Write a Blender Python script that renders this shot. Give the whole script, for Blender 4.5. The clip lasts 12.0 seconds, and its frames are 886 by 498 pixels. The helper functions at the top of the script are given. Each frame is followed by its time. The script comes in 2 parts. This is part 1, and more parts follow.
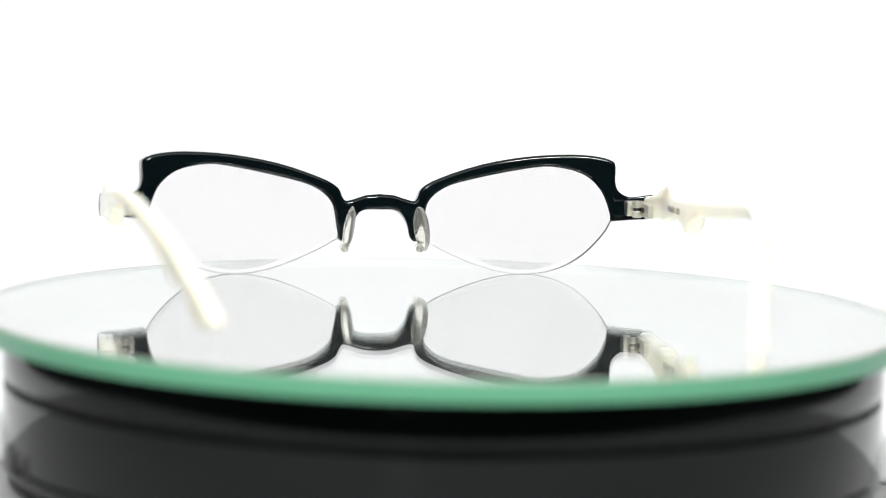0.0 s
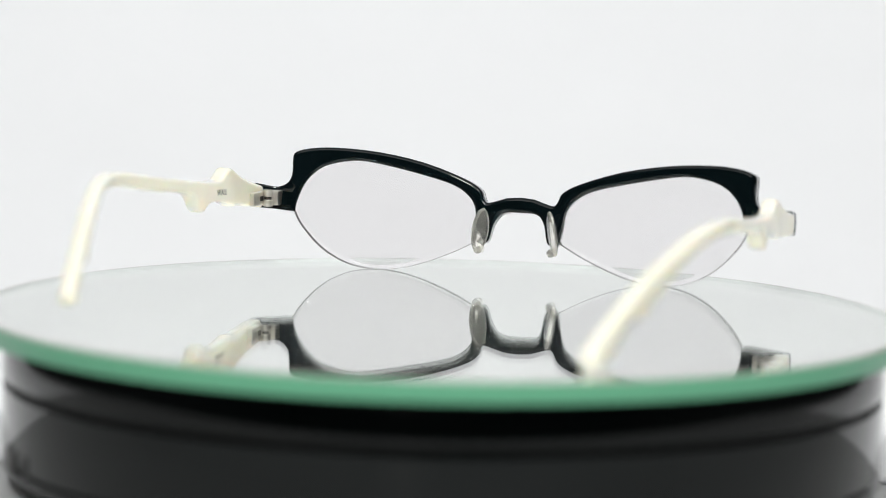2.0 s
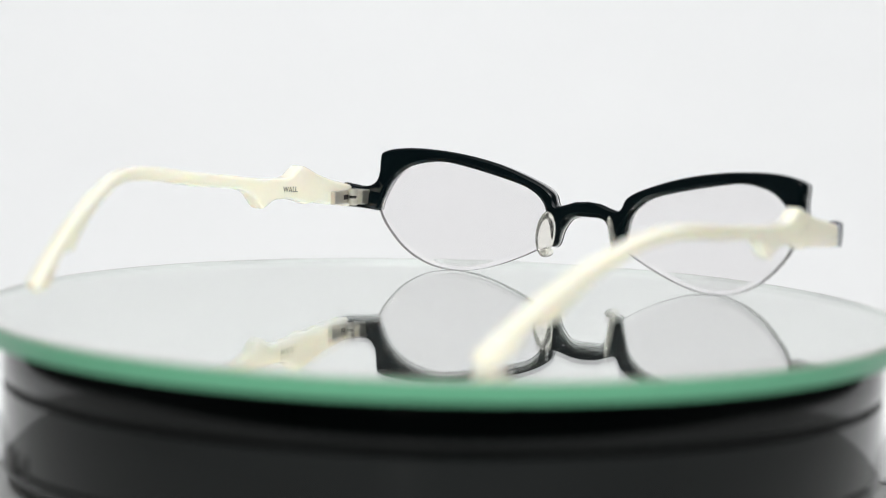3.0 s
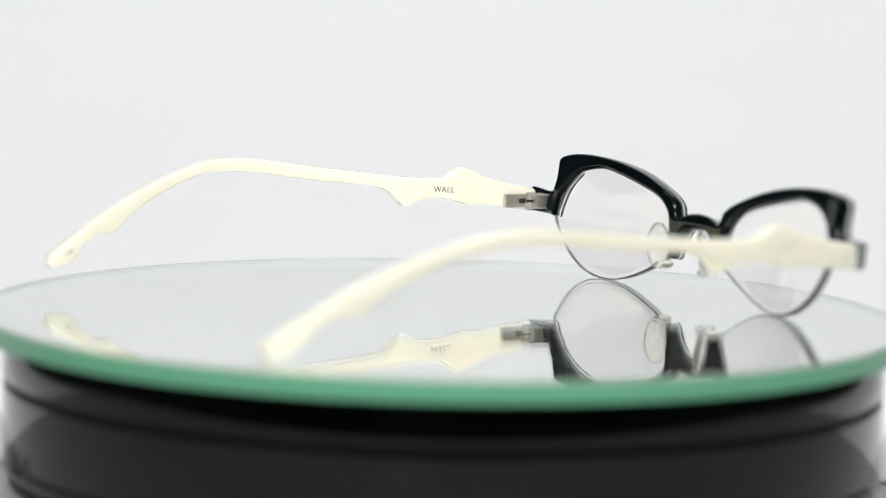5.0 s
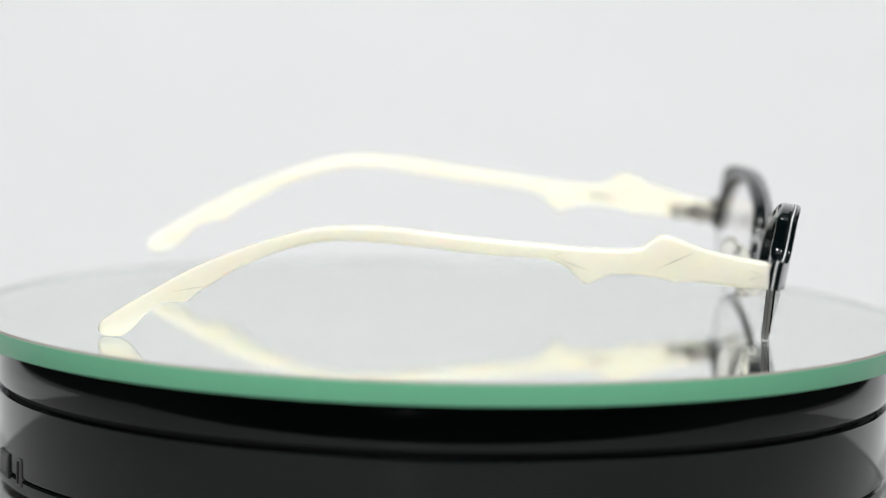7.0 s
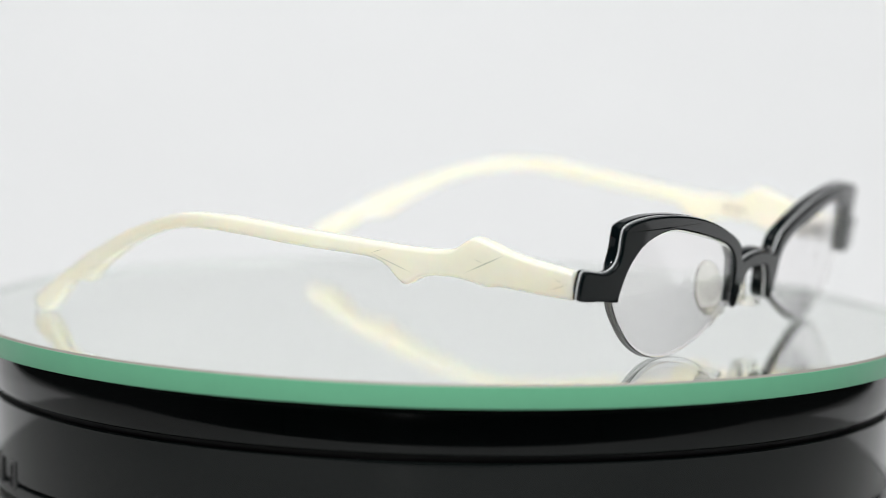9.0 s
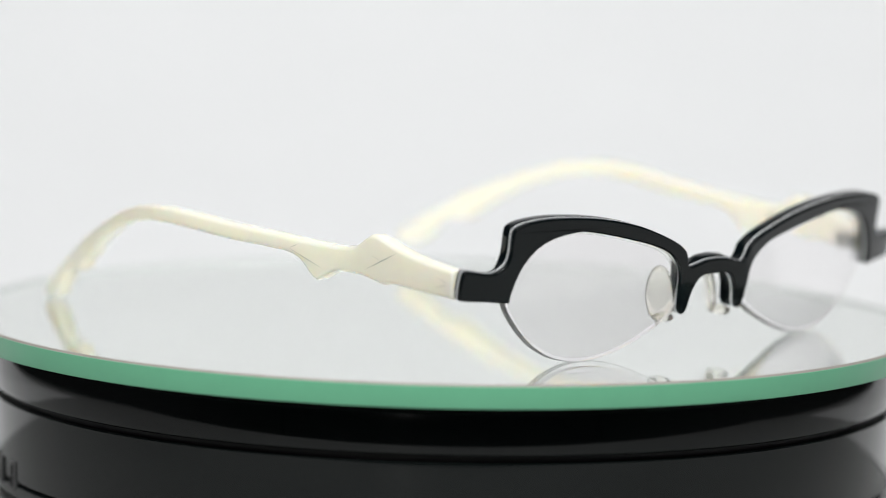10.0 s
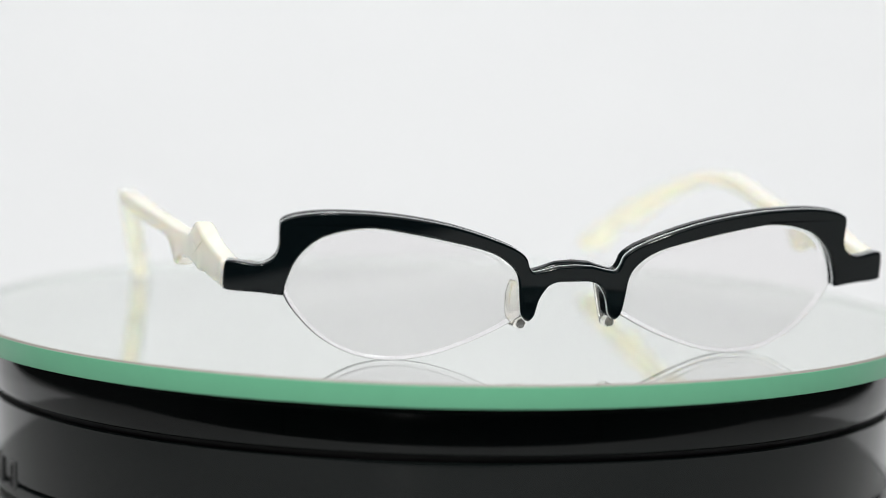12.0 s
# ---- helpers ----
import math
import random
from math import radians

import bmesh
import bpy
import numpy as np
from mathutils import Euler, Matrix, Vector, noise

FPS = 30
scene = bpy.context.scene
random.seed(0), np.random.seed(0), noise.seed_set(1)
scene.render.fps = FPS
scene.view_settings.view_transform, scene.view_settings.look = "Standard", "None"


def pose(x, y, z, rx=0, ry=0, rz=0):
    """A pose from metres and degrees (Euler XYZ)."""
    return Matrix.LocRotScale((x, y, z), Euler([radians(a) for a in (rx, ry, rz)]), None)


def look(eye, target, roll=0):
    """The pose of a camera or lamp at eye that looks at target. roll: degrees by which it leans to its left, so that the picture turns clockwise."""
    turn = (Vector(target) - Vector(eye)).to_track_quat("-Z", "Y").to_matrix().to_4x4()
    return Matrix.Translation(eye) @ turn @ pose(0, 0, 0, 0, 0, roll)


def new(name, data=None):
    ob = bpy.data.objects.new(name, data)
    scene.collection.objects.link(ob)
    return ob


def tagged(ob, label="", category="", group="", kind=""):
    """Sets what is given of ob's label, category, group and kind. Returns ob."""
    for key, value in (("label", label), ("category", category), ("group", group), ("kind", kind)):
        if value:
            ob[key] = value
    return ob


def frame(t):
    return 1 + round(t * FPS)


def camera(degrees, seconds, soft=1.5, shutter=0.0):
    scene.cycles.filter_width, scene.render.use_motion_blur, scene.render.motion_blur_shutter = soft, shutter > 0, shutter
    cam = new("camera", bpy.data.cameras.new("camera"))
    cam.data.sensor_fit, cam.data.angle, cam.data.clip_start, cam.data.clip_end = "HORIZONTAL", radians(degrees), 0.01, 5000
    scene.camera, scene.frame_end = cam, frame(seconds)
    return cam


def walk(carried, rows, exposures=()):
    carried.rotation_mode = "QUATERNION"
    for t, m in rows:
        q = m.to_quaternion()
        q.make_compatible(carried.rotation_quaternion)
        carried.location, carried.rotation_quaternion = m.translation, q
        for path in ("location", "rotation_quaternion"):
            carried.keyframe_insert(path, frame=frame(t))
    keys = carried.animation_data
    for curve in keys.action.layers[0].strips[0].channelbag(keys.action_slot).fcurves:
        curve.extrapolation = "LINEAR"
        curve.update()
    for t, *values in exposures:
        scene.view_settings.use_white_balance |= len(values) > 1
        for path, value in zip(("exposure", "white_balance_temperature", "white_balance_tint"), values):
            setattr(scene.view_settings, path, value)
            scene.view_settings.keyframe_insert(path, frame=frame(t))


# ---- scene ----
from mathutils.geometry import tessellate_polygon

cam = camera(16.505, 12.0, soft=0.55)
AHEAD = Vector((-0.00074, 0.99409, -0.10860))          # the lens's fixed direction
STAND = Vector((0.0, -0.68018, 0.08798))


def eye_at(slide):
    """The tripod camera; slide is the small forward breathing of the lens when it refocuses, in metres."""
    e = STAND + AHEAD * slide
    return look(e, e + AHEAD, 1.38)


walk(cam, [(0.0, eye_at(0.003)), (2.5, eye_at(0.003)), (5.2, eye_at(0.003)), (5.4, eye_at(0.0115)), (8.8, eye_at(0.0115)),
           (8.95, eye_at(0.0201)), (12.0, eye_at(0.0201))],
     exposures=((0.0, 0.30), (0.2, 0.22), (0.5, 0.03), (0.9, 0.0), (3.0, -0.01), (5.0, -0.05), (6.0, -0.09), (7.0, -0.12), (9.5, -0.09), (12.0, -0.04)))

# ---- light ----
world = bpy.data.worlds.new("dim_room")
scene.world = world
world.use_nodes = True
world.node_tree.nodes["Background"].inputs[0].default_value = (0.9, 0.95, 1.0, 1)
world.node_tree.nodes["Background"].inputs[1].default_value = 0.05


def softbox(name, eye, target, sx, sy, watts, colour):
    d = bpy.data.lights.new(name, "AREA")
    d.shape, d.size, d.size_y, d.energy, d.color = "RECTANGLE", sx, sy, watts, colour
    ob = new(name, d)
    ob.matrix_world = look(eye, target)
    return tagged(ob, "white area light above the table", "lamp")


softbox("overhead_softbox", (0.0, -0.36, 0.78), (0.0, 0.06, 0.0), 1.1, 0.6, 3.3, (1.0, 0.99, 0.97))
# an unseen fill, added to brighten the sweep
softbox("backdrop_lamp", (-0.07, 0.28, 0.72), (-0.07, 0.72, 0.32), 0.9, 0.12, 0.7, (0.96, 0.98, 1.0))
for x, watts in ((-0.3, 14.4), (0.36, 13.0)):
    softbox("front_softbox", (x, -1.05, 1.35), (0.0, 0.05, 0.0), 0.2, 0.2, watts, (0.98, 0.991, 0.988))
bulb = softbox("bulb", (-0.19, -1.2, 0.385), (0.0, 0.06, 0.01), 0.0075, 0.0075, 0.5, (1.0, 0.98, 0.94))
bulb.data.shape = "DISK"
tagged(bulb, "small bare bulb behind the camera", "lamp")


# ---- materials ----
def nodes_of(name):
    m = bpy.data.materials.new(name)
    m.use_nodes = True
    nt = m.node_tree
    return m, nt, nt.nodes["Principled BSDF"]


def plain(name, colour, rough, metal=0.0, vary=0.06, grain=900.0, bump=0.0, coat=0.0, spots=0.0, ior=1.5, sss=0.0):
    """A surface with fine grain and broad mottling in colour and gloss, and fine relief."""
    m, nt, b = nodes_of(name)
    co = nt.nodes.new("ShaderNodeTexCoord")
    fine, broad = nt.nodes.new("ShaderNodeTexNoise"), nt.nodes.new("ShaderNodeTexNoise")
    fine.inputs["Scale"].default_value, fine.inputs["Detail"].default_value = grain, 4
    broad.inputs["Scale"].default_value, broad.inputs["Detail"].default_value = grain / 22, 3
    for n in (fine, broad):
        nt.links.new(co.outputs["Object"], n.inputs["Vector"])
    mix = nt.nodes.new("ShaderNodeMath")
    mix.operation = "ADD"
    nt.links.new(fine.outputs["Fac"], mix.inputs[0])
    nt.links.new(broad.outputs["Fac"], mix.inputs[1])
    ramp = nt.nodes.new("ShaderNodeMapRange")
    ramp.inputs["From Min"].default_value, ramp.inputs["From Max"].default_value = 0.6, 1.4
    ramp.inputs["To Min"].default_value, ramp.inputs["To Max"].default_value = 1 - vary, 1.0
    nt.links.new(mix.outputs[0], ramp.inputs["Value"])
    tint = nt.nodes.new("ShaderNodeVectorMath")
    tint.operation = "SCALE"
    tint.inputs[0].default_value = colour
    nt.links.new(ramp.outputs[0], tint.inputs["Scale"])
    nt.links.new(tint.outputs[0], b.inputs["Base Color"])
    r = nt.nodes.new("ShaderNodeMapRange")
    r.inputs["To Min"].default_value, r.inputs["To Max"].default_value = rough * 0.8, rough * 1.25 + spots
    nt.links.new(broad.outputs["Fac"], r.inputs["Value"])
    nt.links.new(r.outputs[0], b.inputs["Roughness"])
    b.inputs["Metallic"].default_value, b.inputs["IOR"].default_value = metal, ior
    b.inputs["Coat Weight"].default_value = coat
    b.inputs["Coat Roughness"].default_value = 0.04
    if sss:
        b.inputs["Subsurface Weight"].default_value = sss
        b.inputs["Subsurface Scale"].default_value = 0.003
        b.inputs["Subsurface Radius"].default_value = (1.0, 0.82, 0.6)
    if bump:
        bp = nt.nodes.new("ShaderNodeBump")
        bp.inputs["Strength"].default_value, bp.inputs["Distance"].default_value = bump, 0.0005
        nt.links.new(fine.outputs["Fac"], bp.inputs["Height"])
        nt.links.new(bp.outputs[0], b.inputs["Normal"])
    return m


def clear(name, colour, rough=0.0, ior=1.5):
    m, nt, b = nodes_of(name)
    b.inputs["Base Color"].default_value = (*colour, 1)
    b.inputs["Transmission Weight"].default_value = 1.0
    b.inputs["IOR"].default_value = ior
    co = nt.nodes.new("ShaderNodeTexCoord")
    n = nt.nodes.new("ShaderNodeTexNoise")
    n.inputs["Scale"].default_value = 60
    nt.links.new(co.outputs["Object"], n.inputs["Vector"])
    r = nt.nodes.new("ShaderNodeMapRange")
    r.inputs["From Min"].default_value, r.inputs["From Max"].default_value = 0.55, 0.75
    r.inputs["To Min"].default_value, r.inputs["To Max"].default_value = rough, rough * 1.3
    nt.links.new(n.outputs["Fac"], r.inputs["Value"])
    nt.links.new(r.outputs[0], b.inputs["Roughness"])
    return m


PAPER = plain("white_paper", (0.86, 0.865, 0.875), 0.75, vary=0.03, grain=300, bump=0.05)
LAMINATE = plain("grey_laminate", (0.50, 0.505, 0.50), 0.45, vary=0.12, grain=260, bump=0.05)
WALL = plain("grey_paint", (0.10, 0.10, 0.105), 0.8, vary=0.1, grain=60, bump=0.1)
CARPET = plain("dark_carpet", (0.10, 0.10, 0.11), 0.95, vary=0.3, grain=200, bump=0.4)
BLACK_PLASTIC = plain("glossy_black_plastic", (0.004, 0.006, 0.006), 0.08, vary=0.2, grain=500, spots=0.02, ior=1.4)
MATT_BLACK = plain("matt_black_plastic", (0.012, 0.012, 0.013), 0.45, vary=0.2, grain=900, bump=0.1)
ACETATE = plain("black_acetate", (0.0025, 0.0055, 0.0065), 0.022, vary=0.25, grain=700, ior=1.41)
WHITE_LAYER = plain("white_laminate", (0.85, 0.86, 0.88), 0.25, vary=0.04, grain=900)
IVORY = plain("ivory_acetate", (0.985, 0.913, 0.78), 0.16, vary=0.04, grain=420, coat=0.3, sss=0.7)
ENGRAVED = plain("engraved_grey", (0.64, 0.60, 0.49), 0.6, vary=0.4, grain=2500)
INK = plain("grey_print", (0.16, 0.16, 0.15), 0.5, vary=0.4, grain=2500)
STEEL = plain("brushed_steel", (0.78, 0.75, 0.68), 0.38, metal=1.0, vary=0.15, grain=2500, bump=0.1)
DARK_STEEL = plain("dark_steel", (0.10, 0.095, 0.09), 0.4, metal=1.0, vary=0.2, grain=2500)
SILVER = plain("mirror_silver", (0.985, 0.995, 0.98), 0.0, metal=0.985, vary=0.01, grain=40)
GREEN_EDGE = plain("green_ground_glass_edge", (0.172, 0.53, 0.315), 0.35, vary=0.07, grain=260, bump=0.05)
CHAMFER = plain("ground_glass_chamfer", (0.40, 0.365, 0.335), 0.5, vary=0.2, grain=500)
SLAB_GLASS = clear("float_glass", (0.968, 0.997, 0.977))
LENS_GLASS = clear("lens_plastic", (0.968, 0.954, 0.96), ior=1.5)
LENS_EDGE = plain("frosted_lens_edge", (0.19, 0.185, 0.185), 0.3, vary=0.2, grain=900)
LENS_GROOVE = plain("lens_edge_groove", (0.11, 0.105, 0.105), 0.45, vary=0.2, grain=900)
# paler than GREEN_EDGE: light coming through the rim, put into the colour
INNER_LIGHT = plain("edge_light_pale", (0.38, 0.42, 0.40), 0.6, vary=0.06, grain=400)
PAD_GLASS = clear("clear_silicone", (0.96, 0.945, 0.89), rough=0.03, ior=1.42)
PAD_GLASS.node_tree.nodes["Principled BSDF"].inputs["Transmission Weight"].default_value = 0.93
GREY_PLASTIC = plain("grey_plastic", (0.09, 0.09, 0.09), 0.35, vary=0.2, grain=900)

# ---- mesh helpers (millimetres in, metres out) ----
MM = 0.001


def mesh_of(name, verts, faces, material, smooth=True):
    me = bpy.data.meshes.new(name)
    me.from_pydata([[c * MM for c in v] for v in verts], [], faces)
    bm = bmesh.new()
    bm.from_mesh(me)
    bmesh.ops.recalc_face_normals(bm, faces=bm.faces)
    for f in bm.faces:
        f.smooth = smooth
    bm.to_mesh(me)
    bm.free()
    me.materials.append(material)
    return me


def part(name, me, parent, label="", at=None):
    ob = new(name, me)
    ob.parent = parent
    if at is not None:
        ob.matrix_local = at
    return tagged(ob, label)


def spline(points, step=3, closed=False):
    """Points along a rounded line through the control points."""
    n, out = len(points), []
    for i in range(n if closed else n - 1):
        p = [points[(i + k) % n] if closed else points[min(max(i + k, 0), n - 1)] for k in (-1, 0, 1, 2)]
        for s in range(step):
            u = s / step
            out.append(tuple(0.5 * (2 * p[1][a] + (p[2][a] - p[0][a]) * u + (2 * p[0][a] - 5 * p[1][a] + 4 * p[2][a] - p[3][a]) * u * u
                                    + (3 * p[1][a] - p[0][a] - 3 * p[2][a] + p[3][a]) * u ** 3) for a in (0, 1)))
    if not closed:
        out.append(points[-1])
    return out


def inset(loop, d):
    """A closed loop moved inwards by d along its corner normals."""
    n = len(loop)
    area = sum(loop[i][0] * loop[(i + 1) % n][1] - loop[(i + 1) % n][0] * loop[i][1] for i in range(n))
    side, out = (1 if area > 0 else -1), []
    for i in range(n):
        a, b = Vector(loop[i - 1]), Vector(loop[(i + 1) % n])
        t = (b - a).normalized()
        out.append((loop[i][0] - t.y * d * side, loop[i][1] + t.x * d * side))
    return out


def slab(name, loop, rings, place, material):
    """A solid from a flat outline: rings of (inset, depth), capped at both ends, laid into space by place(a, b, depth)."""
    n, verts, faces = len(loop), [], []
    for d, depth in rings:
        verts += [place(a, b, depth) for a, b in inset(loop, d)]
    for k in range(len(rings) - 1):
        for i in range(n):
            j = (i + 1) % n
            faces.append((k * n + i, k * n + j, (k + 1) * n + j, (k + 1) * n + i))
    for k in (0, len(rings) - 1):
        flat = [Vector((a, b, 0)) for a, b in inset(loop, rings[k][0])]
        faces += [tuple(k * n + c for c in tri) for tri in tessellate_polygon([flat])]
    me = mesh_of(name, verts, faces, material)
    # the flat faces take the normals of the smooth surface that they follow
    normals = [v.normal.copy() for v in me.vertices]
    for k in (0, 1, len(rings) - 2, len(rings) - 1):
        if abs(rings[k][1] - rings[0 if k < 2 else -1][1]) > 1e-6:
            continue
        for i, (a, b) in enumerate(inset(loop, rings[k][0])):
            o = Vector(place(a, b, rings[k][1]))
            m = (Vector(place(a + 0.2, b, rings[k][1])) - o).cross(Vector(place(a, b + 0.2, rings[k][1])) - o).normalized()
            normals[k * n + i] = m if m.dot(normals[k * n + i]) > 0 else -m
    me.normals_split_custom_set_from_vertices(normals)
    return me


def lathe(name, profile, material, seg=128, centre=(0, 0)):
    """A turned solid from a profile of (radius, height); radius 0 closes it."""
    verts, faces = [], []
    for r, z in profile:
        verts += [(centre[0] + r * math.cos(2 * math.pi * i / seg), centre[1] + r * math.sin(2 * math.pi * i / seg), z) for i in range(seg)]
    for k in range(len(profile) - 1):
        for i in range(seg):
            j = (i + 1) % seg
            faces.append((k * seg + i, k * seg + j, (k + 1) * seg + j, (k + 1) * seg + i))
    me = mesh_of(name, verts, faces, material)
    bm = bmesh.new()
    bm.from_mesh(me)
    bmesh.ops.remove_doubles(bm, verts=bm.verts, dist=1e-7)
    bmesh.ops.recalc_face_normals(bm, faces=bm.faces)
    for e in bm.edges:
        if len(e.link_faces) == 2 and e.calc_face_angle(0) > radians(35):
            e.smooth = False
    bm.to_mesh(me)
    bm.free()
    return me


def block(name, lo, hi, material, bevel=0.3):
    bm = bmesh.new()
    bmesh.ops.create_cube(bm, size=1)
    for v in bm.verts:
        v.co = Vector([(lo[i] + hi[i]) / 2 * MM + v.co[i] * (hi[i] - lo[i]) * MM for i in range(3)])
    if bevel:
        bmesh.ops.bevel(bm, geom=bm.edges[:], offset=bevel * MM, segments=3, profile=0.5, affect="EDGES")
    me = bpy.data.meshes.new(name)
    bm.to_mesh(me)
    bm.free()
    me.materials.append(material)
    return me


# ---- the room and the table ----
TABLE_Z = -36.0


def room():
    def wall(name, lo, hi, material):
        tagged(new(name, block(name, lo, hi, material, 0)), kind="structure")
    wall("floor", (-2000, -2600, -860), (2000, 1500, -800), CARPET)
    wall("wall_north", (-2000, 1500, -800), (2000, 1600, 1700), WALL)
    wall("wall_south", (-2000, -2700, -800), (2000, -2600, 1700), WALL)
    wall("wall_west", (-2100, -2600, -800), (-2000, 1500, 1700), WALL)
    wall("wall_east", (2000, -2600, -800), (2100, 1500, 1700), WALL)
    wall("ceiling", (-2000, -2600, 1700), (2000, 1500, 1760), WALL)


def table():
    top = new("table")
    tagged(top, "mid grey laminate table under the white photo sweep", "table")
    part("tabletop", block("tabletop", (-1000, -205, TABLE_Z - 34), (1000, 900, TABLE_Z - 2.4), LAMINATE, 2), top)
    for x in (-940, 940):
        for y in (-150, 740):
            part("leg", block("leg", (x - 25, y - 25, -800), (x + 25, y + 25, TABLE_Z - 34), WALL, 3), top)


def backdrop():
    """A white sweep: flat on the table, curved up behind into a wall."""
    prof = [(6.0, TABLE_Z), (140.0, TABLE_Z)]
    for k in range(1, 17):
        a = math.pi / 2 * k / 16
        prof.append((140 + 600 * math.sin(a), TABLE_Z + 600 - 600 * math.cos(a)))
    prof.append((740.0, 900.0))
    verts, faces = [], []
    for x in (-420.0, 420.0):
        verts += [(x, y, z) for y, z in prof]
        verts += [(x, y + (2 if z > 0 else 0), z - 2) for y, z in prof]
    n = len(prof)
    for i in range(n - 1):
        faces += [(i, i + 1, 2 * n + i + 1, 2 * n + i), (n + i, 3 * n + i, 3 * n + i + 1, n + i + 1)]
    for i in (0, n - 1):
        faces.append((i, n + i, 3 * n + i, 2 * n + i))
    tagged(new("backdrop", mesh_of("backdrop", verts, faces, PAPER)), "seamless white photo sweep", "backdrop", kind="structure")


# ---- turntable ----
CENTRE = (0.2, 0.0)


def turntable():
    """A motor drum: a turning black collar over a still body with a shadow gap between them."""
    base = new("turntable")
    base.location = (CENTRE[0] * MM, CENTRE[1] * MM, TABLE_Z * MM)
    tagged(base, "glossy black plastic display turntable on white paper", "turntable")
    low = -TABLE_Z
    part("body", lathe("body", [(0, 4.3), (96.3, 4.3), (97.5, 4.5), (97.7, 4.9), (97.8, low - 16.05), (97.7, low - 15.95), (96.9, low - 15.9), (0, low - 15.9)],
                              BLACK_PLASTIC), base, "glossy black drum")
    part("collar", lathe("collar", [(0, low - 14.6), (96.9, low - 14.7), (97.6, low - 14.3), (97.8, low - 13.2), (97.2, low - 5.3), (97.0, low - 4.95), (92.6, low - 4.9), (0, low - 4.9)],
                         BLACK_PLASTIC), base)
    part("base_plate", lathe("base_plate", [(0, 0.4), (95.9, 0.4), (97.2, 1.0), (97.6, 2.0), (97.7, 3.6), (97.3, 4.1), (96.3, 4.25), (0, 4.25)], BLACK_PLASTIC), base)
    part("gap_ring", lathe("gap_ring", [(0, low - 16.0), (95.7, low - 16.0), (95.7, low - 14.6), (0, low - 14.6)], MATT_BLACK), base)
    for k in range(4):
        a = radians(45 + 90 * k)
        part("foot", lathe("foot", [(0, 0), (6, 0), (6, 0.5), (0, 0.5)], MATT_BLACK, 24, (80 * math.cos(a), 80 * math.sin(a))), base)
    # socket and switch let into the side of the drum
    a = radians(-160.3)
    side = Matrix.Rotation(a, 4, "Z")
    sock = part("power_socket", block("power_socket", (96.1, -4.4, 2.9), (97.95, 4.4, 8.3), MATT_BLACK, 0.3), base, "matt black socket plate", side)
    # no hole is cut: a dark block stands for the opening's shade
    part("socket_hole", block("socket_hole", (97.2, -3.2, 3.8), (98.05, 3.2, 7.5), DARK_STEEL, 0.2), sock, "dark block in place of the shaded socket opening")
    side2 = Matrix.Rotation(a + radians(6.6), 4, "Z")
    sw = part("switch", block("switch", (96.1, -1.5, 2.6), (97.95, 1.5, 8.6), GREY_PLASTIC, 0.3), base, "grey slide switch", side2)
    part("rocker", block("rocker", (97.6, -0.45, 3.2), (98.3, 0.45, 8.0), MATT_BLACK, 0.25), sw)
    return base


def mirror_disc():
    """A thick round mirror: clear glass silvered underneath, with a ground green edge."""
    disc = new("round_mirror")
    disc.location = (-0.0004, -0.0014, -0.00455)
    tagged(disc, "round glass mirror with a green edge, on the turntable", "mirror")
    r, t = 102.8, 4.55
    part("glass", lathe("glass", [(0, 0.03), (r - 0.5, 0.03), (r - 0.5, t - 0.38), (r - 0.8, t), (0, t)], SLAB_GLASS, 192), disc, "clear glass plate").visible_shadow = False
    part("silvering", lathe("silvering", [(0, 0.12), (r - 0.62, 0.12), (r - 0.62, 0.07), (0, 0.07)], SILVER, 192), disc, "mirror silvering")
    part("edge", lathe("edge", [(r - 0.45, 0.0), (r - 0.1, 0.0), (r, 0.25), (r, t - 0.42), (r - 0.06, t - 0.36), (r - 0.44, t - 0.36), (r - 0.45, 0.0)], GREEN_EDGE, 192), disc, "ground green glass edge")
    # opaque ring added inside the rim; its paleness stands for transmitted light
    part("inner_edge", lathe("inner_edge", [(r - 0.8, 0.13), (r - 0.68, 0.13), (r - 0.68, t - 0.45), (r - 0.8, t - 0.45), (r - 0.8, 0.13)], INNER_LIGHT, 192), disc, "added pale ring, coloured for light through the ground edge")
    part("chamfer", lathe("chamfer", [(r - 0.44, t - 0.35), (r - 0.06, t - 0.35), (r - 0.5, t + 0.02), (r - 0.72, t + 0.02), (r - 0.44, t - 0.35)], CHAMFER, 192), disc, "grey ground chamfer")
    part("backing", lathe("backing", [(0, -0.3), (r - 1.5, -0.3), (r - 1.2, 0.0), (0, 0.0)], MATT_BLACK, 192), disc)
    return disc


# ---- eyeglasses ----
SPOT = Matrix.Translation((-0.01632, 0.06825, 0)) @ Matrix.Rotation(radians(11.22), 4, "Z")   # where they stand on the disc


def bow(x):
    """How the front wraps back from the bridge to the ends."""
    s = abs(x) / 62
    return 2.8 - 3.3 * s ** 2 - 1.3 * s ** 6


def on_front(x, z, depth):
    slope = (bow(abs(x) + 0.5) - bow(abs(x) - 0.5)) * (1 if x > 0 else -1)
    return (x + slope * depth, bow(x) + 0.16 * (z - 17) - depth, z + 0.16 * depth)


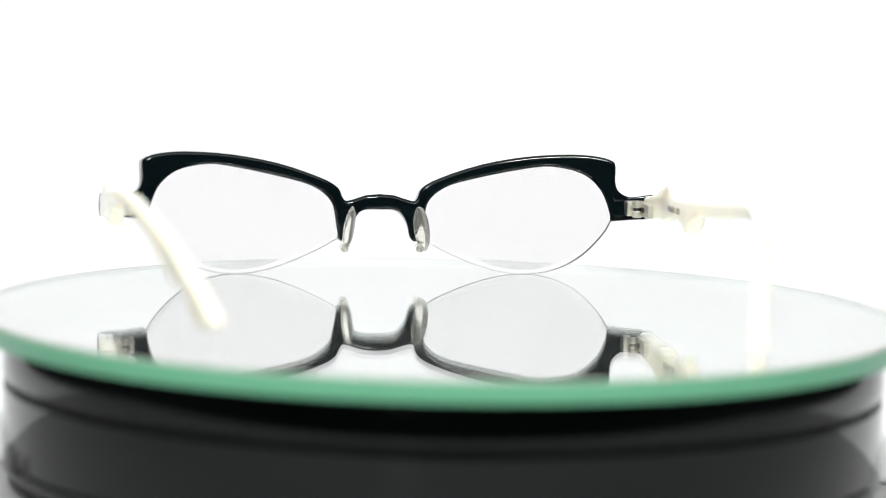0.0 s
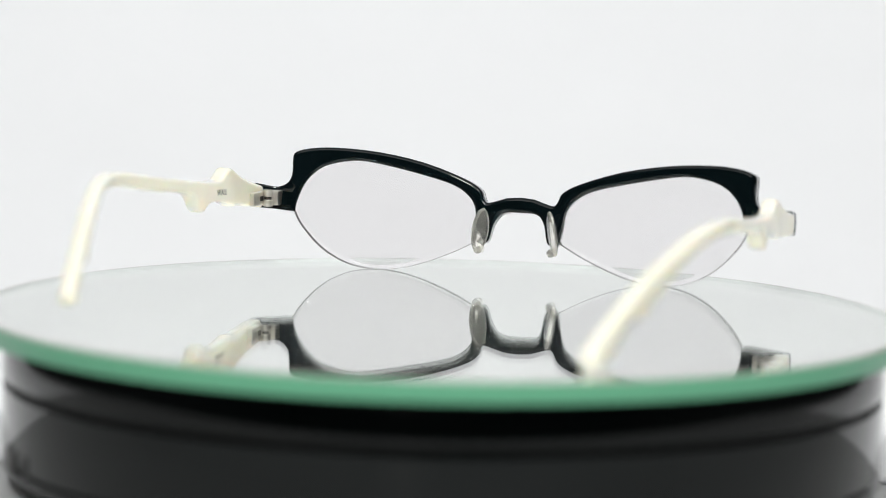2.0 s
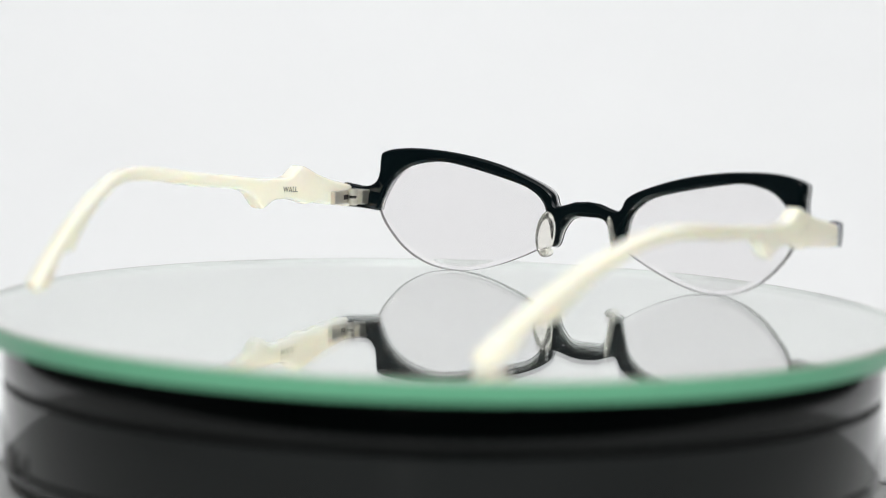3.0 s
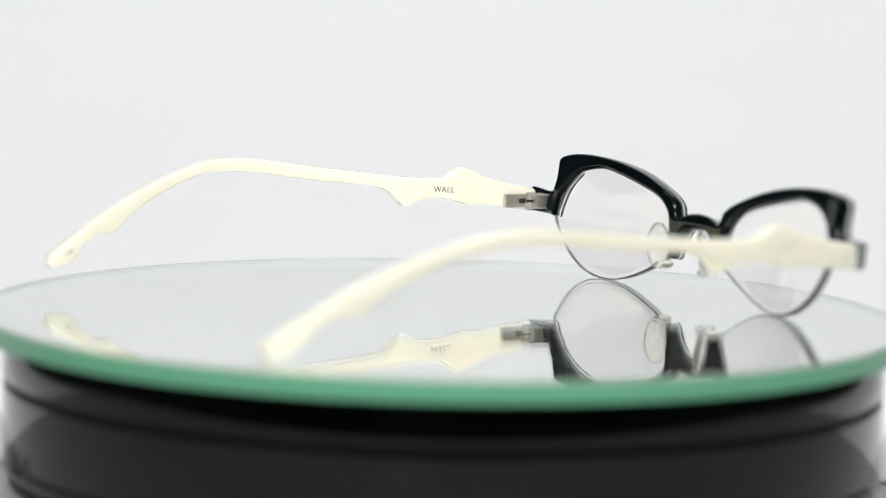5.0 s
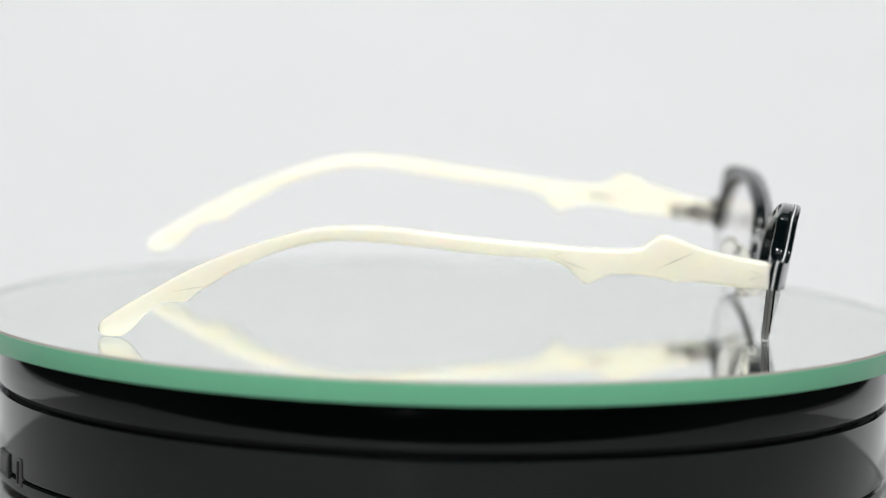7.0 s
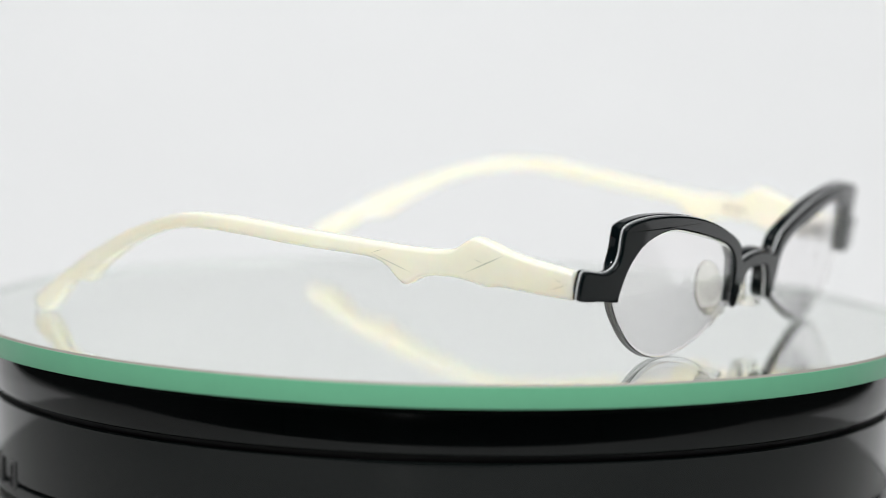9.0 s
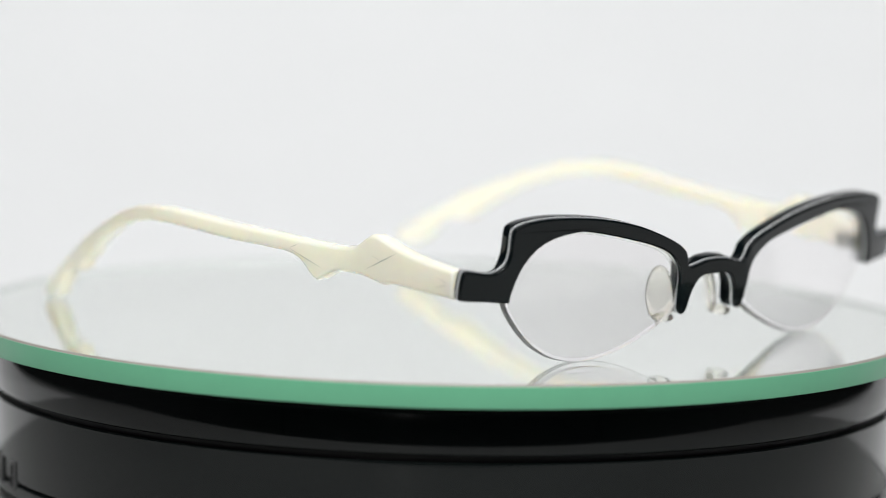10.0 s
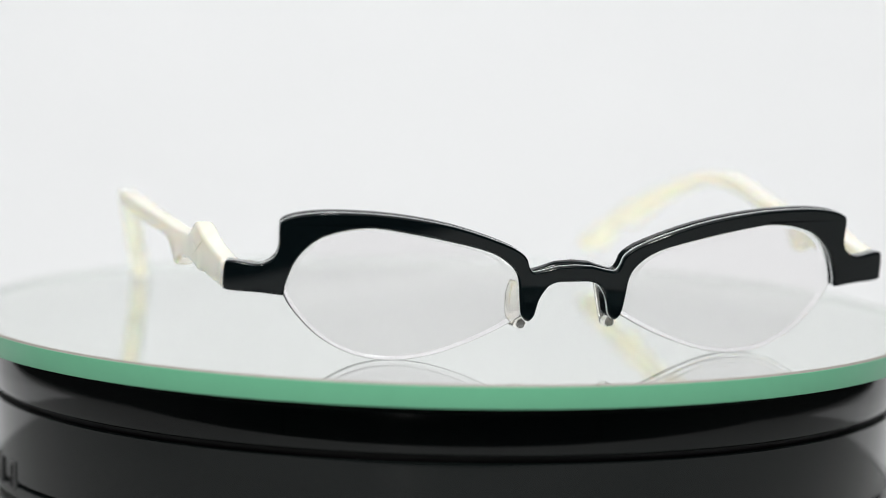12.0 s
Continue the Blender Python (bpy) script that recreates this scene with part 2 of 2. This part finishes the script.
# half of the brow, from the bridge's top round the end piece to the bridge's underside: x, z
BROW_TOP = [(3.5, 18.2), (6.9, 17.4), (8.6, 17.25), (9.5, 18.3), (10.6, 20.5), (15.0, 22.9), (25.5, 26.3), (37.0, 28.35), (48.0, 29.05), (54.8, 28.65),
            (58.5, 27.6), (59.2, 26.0), (59.1, 22.4), (60.0, 20.2), (62.7, 19.0), (66.4, 19.5)]
BROW_END = [(68.3, 19.7), (69.0, 18.8), (69.1, 15.1), (68.3, 13.9), (62.9, 13.5), (58.5, 13.0), (57.7, 13.25)]
BROW_EYE = [(57.4, 15.4), (55.4, 20.4), (50.9, 24.3), (43.3, 26.0), (36.0, 25.3), (25.2, 23.15), (17.5, 21.1), (13.4, 18.6), (11.6, 15.9), (11.0, 11.8),
            (10.4, 8.6), (9.1, 7.4), (7.8, 8.5), (7.0, 11.7), (5.2, 14.4), (3.1, 15.2)]
LENS_LOW = [(57.4, 14.1), (55.2, 10.1), (50.0, 4.75), (43.7, 1.3), (37.0, 0.05), (30.2, 0.55), (23.6, 2.35), (16.2, 5.4), (10.8, 8.3)]


def brow_loop():
    half = spline(BROW_TOP + BROW_END + BROW_EYE, 3)
    return [(0.0, 18.4)] + half + [(0.0, 15.2)] + [(-x, z) for x, z in reversed(half)]


def frame_front(glasses):
    loop = brow_loop()

    def back(x, z, depth):
        """The back layer thins out behind the end pieces, where the temples butt."""
        e = min(max((abs(x) - 58.5) / 3.5, 0), 1)
        thick = 1 - 0.66 * e * e * (3 - 2 * e)
        saddle = 0.5 * max(0.0, 1 - (x / 9.0) ** 2) * min(max((z - 15.4) / 2.8, 0), 1) * min(max((depth - 1.3) / 1.4, 0), 1)
        # the prongs flare inwards behind the lenses
        flare = 0.55 * min(max((14.5 - z) / 3.5, 0), 1) * min(max((11.8 - abs(x)) / 0.8, 0), 1) * min(max((depth - 1.3) / 2.4, 0), 1)
        x -= math.copysign(flare, x)
        return on_front(x, z + saddle, 1.3 + (depth - 1.3) * thick)

    r = 0.42
    front = [(r * 1.15, 0.0)] + [(r * (1 - math.sin(math.pi / 8 * k)), r * (1 - math.cos(math.pi / 8 * k))) for k in range(5)]
    part("front_layer", slab("front_layer", loop, front + [(0.0, 0.9)], on_front, ACETATE), glasses, "glossy black acetate front", SPOT)
    part("white_layer", slab("white_layer", loop, [(-0.03, 0.9), (-0.05, 1.1), (-0.03, 1.3)], on_front, WHITE_LAYER), glasses, "thin white laminate line", SPOT)
    end, q = 4.1, 0.95
    rear = [(q * (1 - math.cos(math.pi / 12 * k)), end - q * (1 - math.sin(math.pi / 12 * k))) for k in range(7)] + [(q * 1.06, end)]
    part("back_layer", slab("back_layer", loop, [(0.0, 1.3), (0.0, 2.2)] + rear, back, ACETATE), glasses, "glossy black acetate back", SPOT)


def lens(glasses, side):
    upper = [(x, z) for x, z in spline(BROW_EYE[:11], 3)]
    lower = spline(LENS_LOW, 4)
    loop = inset(upper[1:-1] + list(reversed(lower)), -0.25)

    def place(x, z, depth):
        # a meniscus of its own, wrapped a little more than the brow and let into its groove
        sag = 0.0041 * ((x - 34) ** 2 + (z - 14) ** 2)
        return (side * x, bow(34) - 0.105 * (x - 34) + 0.16 * (z - 17) + 0.1 - sag - depth, z + 0.22)

    n, thick = len(loop), 1.75
    rows = []
    # rings towards the middle give a smooth curved face
    mid = (34.0, 14.5)
    rim = ((0.0, 0), (0.25, 0), (0.5, 0), (0.75, 0), (0.92, 0), (0.985, 0), (1, 0.15))
    for f, depth in rim + tuple((f, thick - d) for f, d in reversed(rim)):
        rows.append([place(mid[0] + (a - mid[0]) * max(f, 0.001), mid[1] + (b - mid[1]) * max(f, 0.001), depth) for a, b in loop])
    verts = [v for row in rows for v in row]
    faces = [(k * n + i, k * n + (i + 1) % n, (k + 1) * n + (i + 1) % n, (k + 1) * n + i) for k in range(len(rows) - 1) for i in range(n)]
    faces += [tuple(range(n)), tuple(range((len(rows) - 1) * n, len(rows) * n))]
    ob = part("lens", mesh_of("lens", verts, faces, LENS_GLASS), glasses, "clear half-rim lens", SPOT)
    ob.visible_shadow = False

    def band(name, d0, d1, out, material, label):
        """A strip along the bare lower edge of the lens."""
        inner = [p for p in inset(loop, 0.12) if p[1] < 14.2]
        outer = [q for p, q in zip(inset(loop, 0.12), inset(loop, -out)) if p[1] < 14.2]
        m = len(inner)
        vs = [place(a, b, d) for line in (inner, outer) for d in (d0, d1) for a, b in line]
        fs = [(p * m + i, p * m + i + 1, q * m + i + 1, q * m + i) for i in range(m - 1) for p, q in ((0, 1), (1, 3), (3, 2), (2, 0))]
        fs += [(0, m, 3 * m, 2 * m), (m - 1, 2 * m - 1, 4 * m - 1, 3 * m - 1)]
        part(name, mesh_of(name, vs, fs, material), ob, label)

    band("lens_edge", 0.22, 0.78, 0.03, LENS_EDGE, "frosted grey lens edge")
    band("lens_groove", 0.8, 1.0, 0.01, LENS_GROOVE, "dark groove with a nylon cord")
    band("lens_edge", 1.02, 1.55, 0.03, LENS_EDGE, "frosted grey lens edge")


def nose_pad(glasses, side):
    """A clear oval pad on a short stalk behind the prong, leaning out towards the face."""
    verts, faces, nu, nv = [], [], 28, 10
    for j in range(nv + 1):
        b = -math.pi / 2 + math.pi * j / nv
        for i in range(nu):
            a = 2 * math.pi * i / nu
            verts.append((0.8 * math.sin(b), 2.7 * math.cos(b) ** 0.45 * math.cos(a) if abs(math.cos(b)) > 1e-6 else 0,
                          5.6 * math.cos(b) ** 0.45 * math.sin(a) if abs(math.cos(b)) > 1e-6 else 0))
    for j in range(nv):
        for i in range(nu):
            k = (i + 1) % nu
            faces.append((j * nu + i, j * nu + k, (j + 1) * nu + k, (j + 1) * nu + i))
    turn = Matrix.Translation(((9.6 if side > 0 else -8.5) * MM, (-5.4 if side > 0 else -6.0) * MM, 11.4 * MM)) @ Matrix.Rotation(radians(30 * side), 4, "Z") @ Matrix.Rotation(radians(-9 * side), 4, "Y")
    me = mesh_of("nose_pad", verts, faces, PAD_GLASS)
    bm = bmesh.new()
    bm.from_mesh(me)
    bmesh.ops.remove_doubles(bm, verts=bm.verts, dist=1e-6)
    bm.to_mesh(me)
    bm.free()
    pad = part("nose_pad", me, glasses, "clear silicone nose pad", SPOT @ turn)
    pad.visible_shadow = False
    # the clear foot that slips over the tip of the prong
    bm = bmesh.new()
    bmesh.ops.create_uvsphere(bm, u_segments=20, v_segments=12, radius=1.0)
    for v in bm.verts:
        v.co = Vector((v.co.x * 1.25 * MM, v.co.y * 2.9 * MM, v.co.z * 1.15 * MM))
    for f in bm.faces:
        f.smooth = True
    me = bpy.data.meshes.new("pad_foot")
    bm.to_mesh(me)
    bm.free()
    me.materials.append(PAD_GLASS)
    foot = part("pad_foot", me, pad, "clear silicone foot round the prong", turn.inverted() @ Matrix.Translation((9.3 * side * MM, -3.9 * MM, 6.6 * MM)))
    foot.visible_shadow = False


# one temple, seen from the side, from its front end back over the ear and under again: y, z
TEMPLE_TOP = [(-5.9, 19.6), (-14.6, 21.1), (-20.5, 22.6), (-24.3, 24.0), (-27.2, 24.7), (-29.4, 23.6), (-31.6, 22.2), (-35.2, 21.7), (-43.5, 21.9), (-55, 22.8),
              (-66.4, 23.7), (-77.8, 24.9), (-86, 25.35), (-93.6, 24.9), (-100.9, 23.3), (-110.9, 19.7), (-121.8, 14.7), (-132.9, 8.0), (-138.2, 4.5)]
TEMPLE_TIP = [(-140.3, 2.8), (-140.5, 0.9), (-138.8, 0.05), (-135.4, 0.5), (-133.1, 2.2), (-130.9, 4.7), (-128.2, 7.1), (-125.2, 7.8), (-122.3, 8.0), (-119.3, 10.5)]
TEMPLE_LOW = [(-110.8, 16.0), (-101.5, 20.0), (-94.5, 21.7), (-87.0, 22.1), (-77.7, 21.5), (-66.3, 20.3), (-54.9, 19.6), (-49.7, 19.1), (-46.4, 17.8), (-43.2, 14.9),
              (-41.6, 14.5), (-39.3, 15.7), (-36.7, 16.5), (-31.3, 16.5), (-26.6, 15.7), (-24.5, 15.15), (-21.5, 15.4), (-14.4, 14.7), (-5.9, 14.1)]


def sweep_in(y, side):
    """The outer face of the temple: straight along the head, then bent inwards behind the ear."""
    bow_out = (4.1 if side < 0 else 3.2) * (min(max(-y - 7, 0.0), 81) / 81) ** 2
    s = max(0.0, -74 - y)
    return 69.0 + bow_out - (0.31 if side < 0 else 0.3) * (s * s / 56 if s < 28 else s - 14)


def temple(glasses, side, lift, splay):
    hinge = Matrix.Translation((side * 0.067, -0.0065, 0.017)) @ Matrix.Rotation(radians(splay), 4, "Z") @ Matrix.Rotation(radians(lift), 4, "X") @ Matrix.Translation((-side * 0.067, 0.0065, -0.017))
    thick = 3.9
    outline = spline(TEMPLE_TOP + TEMPLE_TIP + TEMPLE_LOW, 6)
    tip = min(range(len(outline)), key=lambda i: outline[i][0])
    upper, lower = outline[:tip + 1][::-1], outline[tip:]

    def height(line, y):
        return float(np.interp(y, [p[0] for p in line], [p[1] for p in line]))

    def place(y, z, depth):
        return (side * (sweep_in(y, side) - depth), y, z)

    first, last = outline[tip][0], -5.9
    rows = [first + 0.02, first + 0.1, first + 0.3] + [first + 0.6 + k * 0.55 for k in range(int((last - first - 1.0) / 0.55))] + [last - 0.35, last - 0.1, last]
    verts, faces, ring = [], [], 20
    for k, y in enumerate(rows):
        hi, lo = height(upper, y), height(lower, y)
        cut = {len(rows) - 1: 0.4, len(rows) - 2: 0.12}.get(k, 0.0)
        tz = max((hi - lo) / 2 - cut, 0.02)
        tx = (thick / 2 - cut) * min(1.0, (0.3 + (y - first) * 1.4) if y - first < 0.5 else 1.0)
        r = min(0.95, tz * 0.8, tx * 0.8)
        for c in range(4):
            for j in range(5):
                a = math.pi / 2 * (c + j / 4)
                sx, sz = (1 if c in (0, 3) else -1), (1 if c < 2 else -1)
                px, pz = sx * (tx - r) + r * math.cos(a), sz * (tz - r) + r * math.sin(a)
                verts.append(place(y, (hi + lo) / 2 + pz, thick / 2 - px))
    for k in range(len(rows) - 1):
        for i in range(ring):
            j = (i + 1) % ring
            faces.append((k * ring + i, k * ring + j, (k + 1) * ring + j, (k + 1) * ring + i))
    faces += [tuple(range(ring)), tuple(range((len(rows) - 1) * ring, len(rows) * ring))]
    me = mesh_of("temple", verts, faces, IVORY)
    arm = part("temple", me, glasses, "ivory acetate temple with a stepped lightning-like outline", SPOT @ hinge)

    def line(name, y0, z0, y1, z1, w, material, depth):
        # a shallow cut in the face
        d = Vector((y1 - y0, z1 - z0)).normalized() * w
        q = [(y0, z0), ((y0 + y1) / 2 - d.y, (z0 + z1) / 2 + d.x), (y1, z1), ((y0 + y1) / 2 + d.y, (z0 + z1) / 2 - d.x)]
        verts = [place(a, b, depth) for a, b in q] + [place(a, b, depth + (0.3 if depth < 1 else -0.3)) for a, b in q]
        fs = [(0, 1, 2, 3), (4, 5, 6, 7)] + [(i, (i + 1) % 4, 4 + (i + 1) % 4, 4 + i) for i in range(4)]
        part(name, mesh_of(name, verts, fs, material, False), arm)

    for y0, z0, y1, z1, w in ((-28.9, 17.7, -20.4, 21.7, 0.12), (-27.2, 20.6, -25.0, 19.8, 0.03), (-49.5, 20.1, -40.6, 16.9, 0.08), (-49.5, 20.1, -46.7, 21.1, 0.06),
                              (-10.5, 16.0, -7.0, 17.0, 0.06), (-10.2, 18.2, -7.0, 16.9, 0.04), (-125.5, 10.0, -116.0, 12.2, 0.06)):
        line("engraved_line", y0, z0, y1, z1, w, ENGRAVED, -0.03)
    inner = thick + 0.02
    if side < 0:
        # a small grey mark on the inner face near the tip
        line("worn_mark", -136.2, 2.9, -133.4, 4.7, 0.4, ENGRAVED, thick + 0.03)
        # a short word printed on the inner face, read towards the hinge
        word = bpy.data.curves.new("lettering", "FONT")
        word.body, word.size, word.extrude, word.space_character = "WALL", 2.0 * MM, 0.04 * MM, 1.12
        tmp = new("lettering", word)
        me = bpy.data.meshes.new_from_object(tmp.evaluated_get(bpy.context.evaluated_depsgraph_get()))
        bpy.data.objects.remove(tmp)
        me.materials.append(INK)
        x, y, z = place(-35.0, 18.3, inner)
        lean = (place(-29.0, 18.3, inner)[0] - x) / 6
        x += 0.03
        part("lettering", me, arm, "small grey printed word", Matrix(((lean, 0, 1, x * MM), (1, 0, -lean, y * MM), (0, 1, 0, z * MM), (0, 0, 0, 1))))
    else:
        # a row of print too small to read
        y = -29.0
        for k in range(9):
            h = (1.5, 1.2, 1.5, 1.4)[k % 4]
            verts = [place(y + a, 18.3 + b, inner - d) for d in (0, 0.1) for a, b in ((0, 0), (0.65, 0), (0.65, h), (0, h))]
            fs = [(0, 1, 2, 3), (4, 5, 6, 7)] + [(i, (i + 1) % 4, 4 + (i + 1) % 4, 4 + i) for i in range(4)]
            part("print_bar", mesh_of("print_bar", verts, fs, INK, False), arm)
            y -= 0.95 if k != 5 else 1.8
    return arm


def hinge(glasses, side):
    """The steel hinge in the angle behind the end piece: a plate on the front, a leaf along the temple, a barrel and a screw."""
    def box(lo, hi):
        a, b = sorted((side * lo[0], side * hi[0]))
        return (a, lo[1], lo[2]), (b, hi[1], hi[2])
    h = part("hinge", block("hinge", *box((60.4, -8.4, 15.0), (65.2, -4.6, 18.6)), STEEL, 0.35), glasses, "brushed steel hinge", SPOT)
    part("leaf", block("leaf", *box((63.8, -15.4, 15.1), (65.25, -8.2, 18.5)), STEEL, 0.3), h)
    # a dark block on the leaf, coloured like the shade in a slot
    part("slot", block("slot", *box((63.6, -11.6, 16.2), (64.1, -9.8, 17.4)), DARK_STEEL, 0.1), h)
    for z in (14.8, 17.2):
        part("barrel", lathe("barrel", [(0, z), (1.1, z), (1.3, z + 0.2), (1.3, z + 1.5), (1.1, z + 1.7), (0, z + 1.7)], STEEL, 28, (side * 62.8, -8.9)), h)
    part("screw", lathe("screw", [(0, 18.9), (0.8, 18.9), (0.9, 18.7), (0.9, 14.6), (0, 14.6)], DARK_STEEL, 20, (side * 62.8, -8.9)), h)
    # its own origin lies at the pin
    pin = Matrix.Translation((side * 62.8 * MM, -8.9 * MM, 16.8 * MM))
    for o in (h, *h.children):
        o.data.transform(pin.inverted())
    h.matrix_local = SPOT @ pin


def eyeglasses():
    g = new("eyeglasses")
    tagged(g, "open cat-eye eyeglasses, black acetate front, ivory temples, on a mirror", "eyeglasses")
    frame_front(g)
    for side in (-1, 1):
        lens(g, side)
        nose_pad(g, side)
        temple(g, side, *((-2.2, -0.9) if side < 0 else (0.0, 0.0)))
        hinge(g, side)
    return g


room()
table()
backdrop()
turntable()
round_mirror = mirror_disc()
glasses = eyeglasses()

# a long lens, focused on the far side at first and pulled forward twice
focus_mark = tagged(new("focus_mark"), kind="structure")
cam.data.dof.use_dof = True
cam.data.dof.focus_object = focus_mark
cam.data.dof.aperture_fstop = 7.9

TURN = [(0, 0.0), (0.5, 7.26), (1, 14.43), (1.5, 21.53), (2, 28.54), (2.5, 35.72), (3, 42.99), (3.5, 50.15), (4, 57.35), (4.5, 64.56), (5, 71.74), (5.5, 79.09), (6, 86.32),
        (6.5, 93.57), (7, 100.94), (7.5, 108.25), (8, 115.57), (8.5, 122.9), (9, 130.22), (9.5, 137.22), (10, 144.35), (10.5, 151.58), (11, 158.71), (11.5, 165.79), (12, 172.88)]


def motions():
    """The mirror and the eyeglasses on it turn together on the drum."""
    walk(glasses, [(t, pose(0, 0, 0, 0, 0, -a)) for t, a in TURN])
    walk(focus_mark, [(t, pose(0, y, 0.01)) for t, y in ((0, 0.072), (5.2, 0.072), (5.3, 0.06), (5.4, -0.045), (8.8, -0.045), (8.9, -0.07), (12, -0.07))])
    walk(round_mirror, [(t, pose(-0.0004, -0.0014, -0.00455, 0, 0, -a)) for t, a in TURN])


motions()
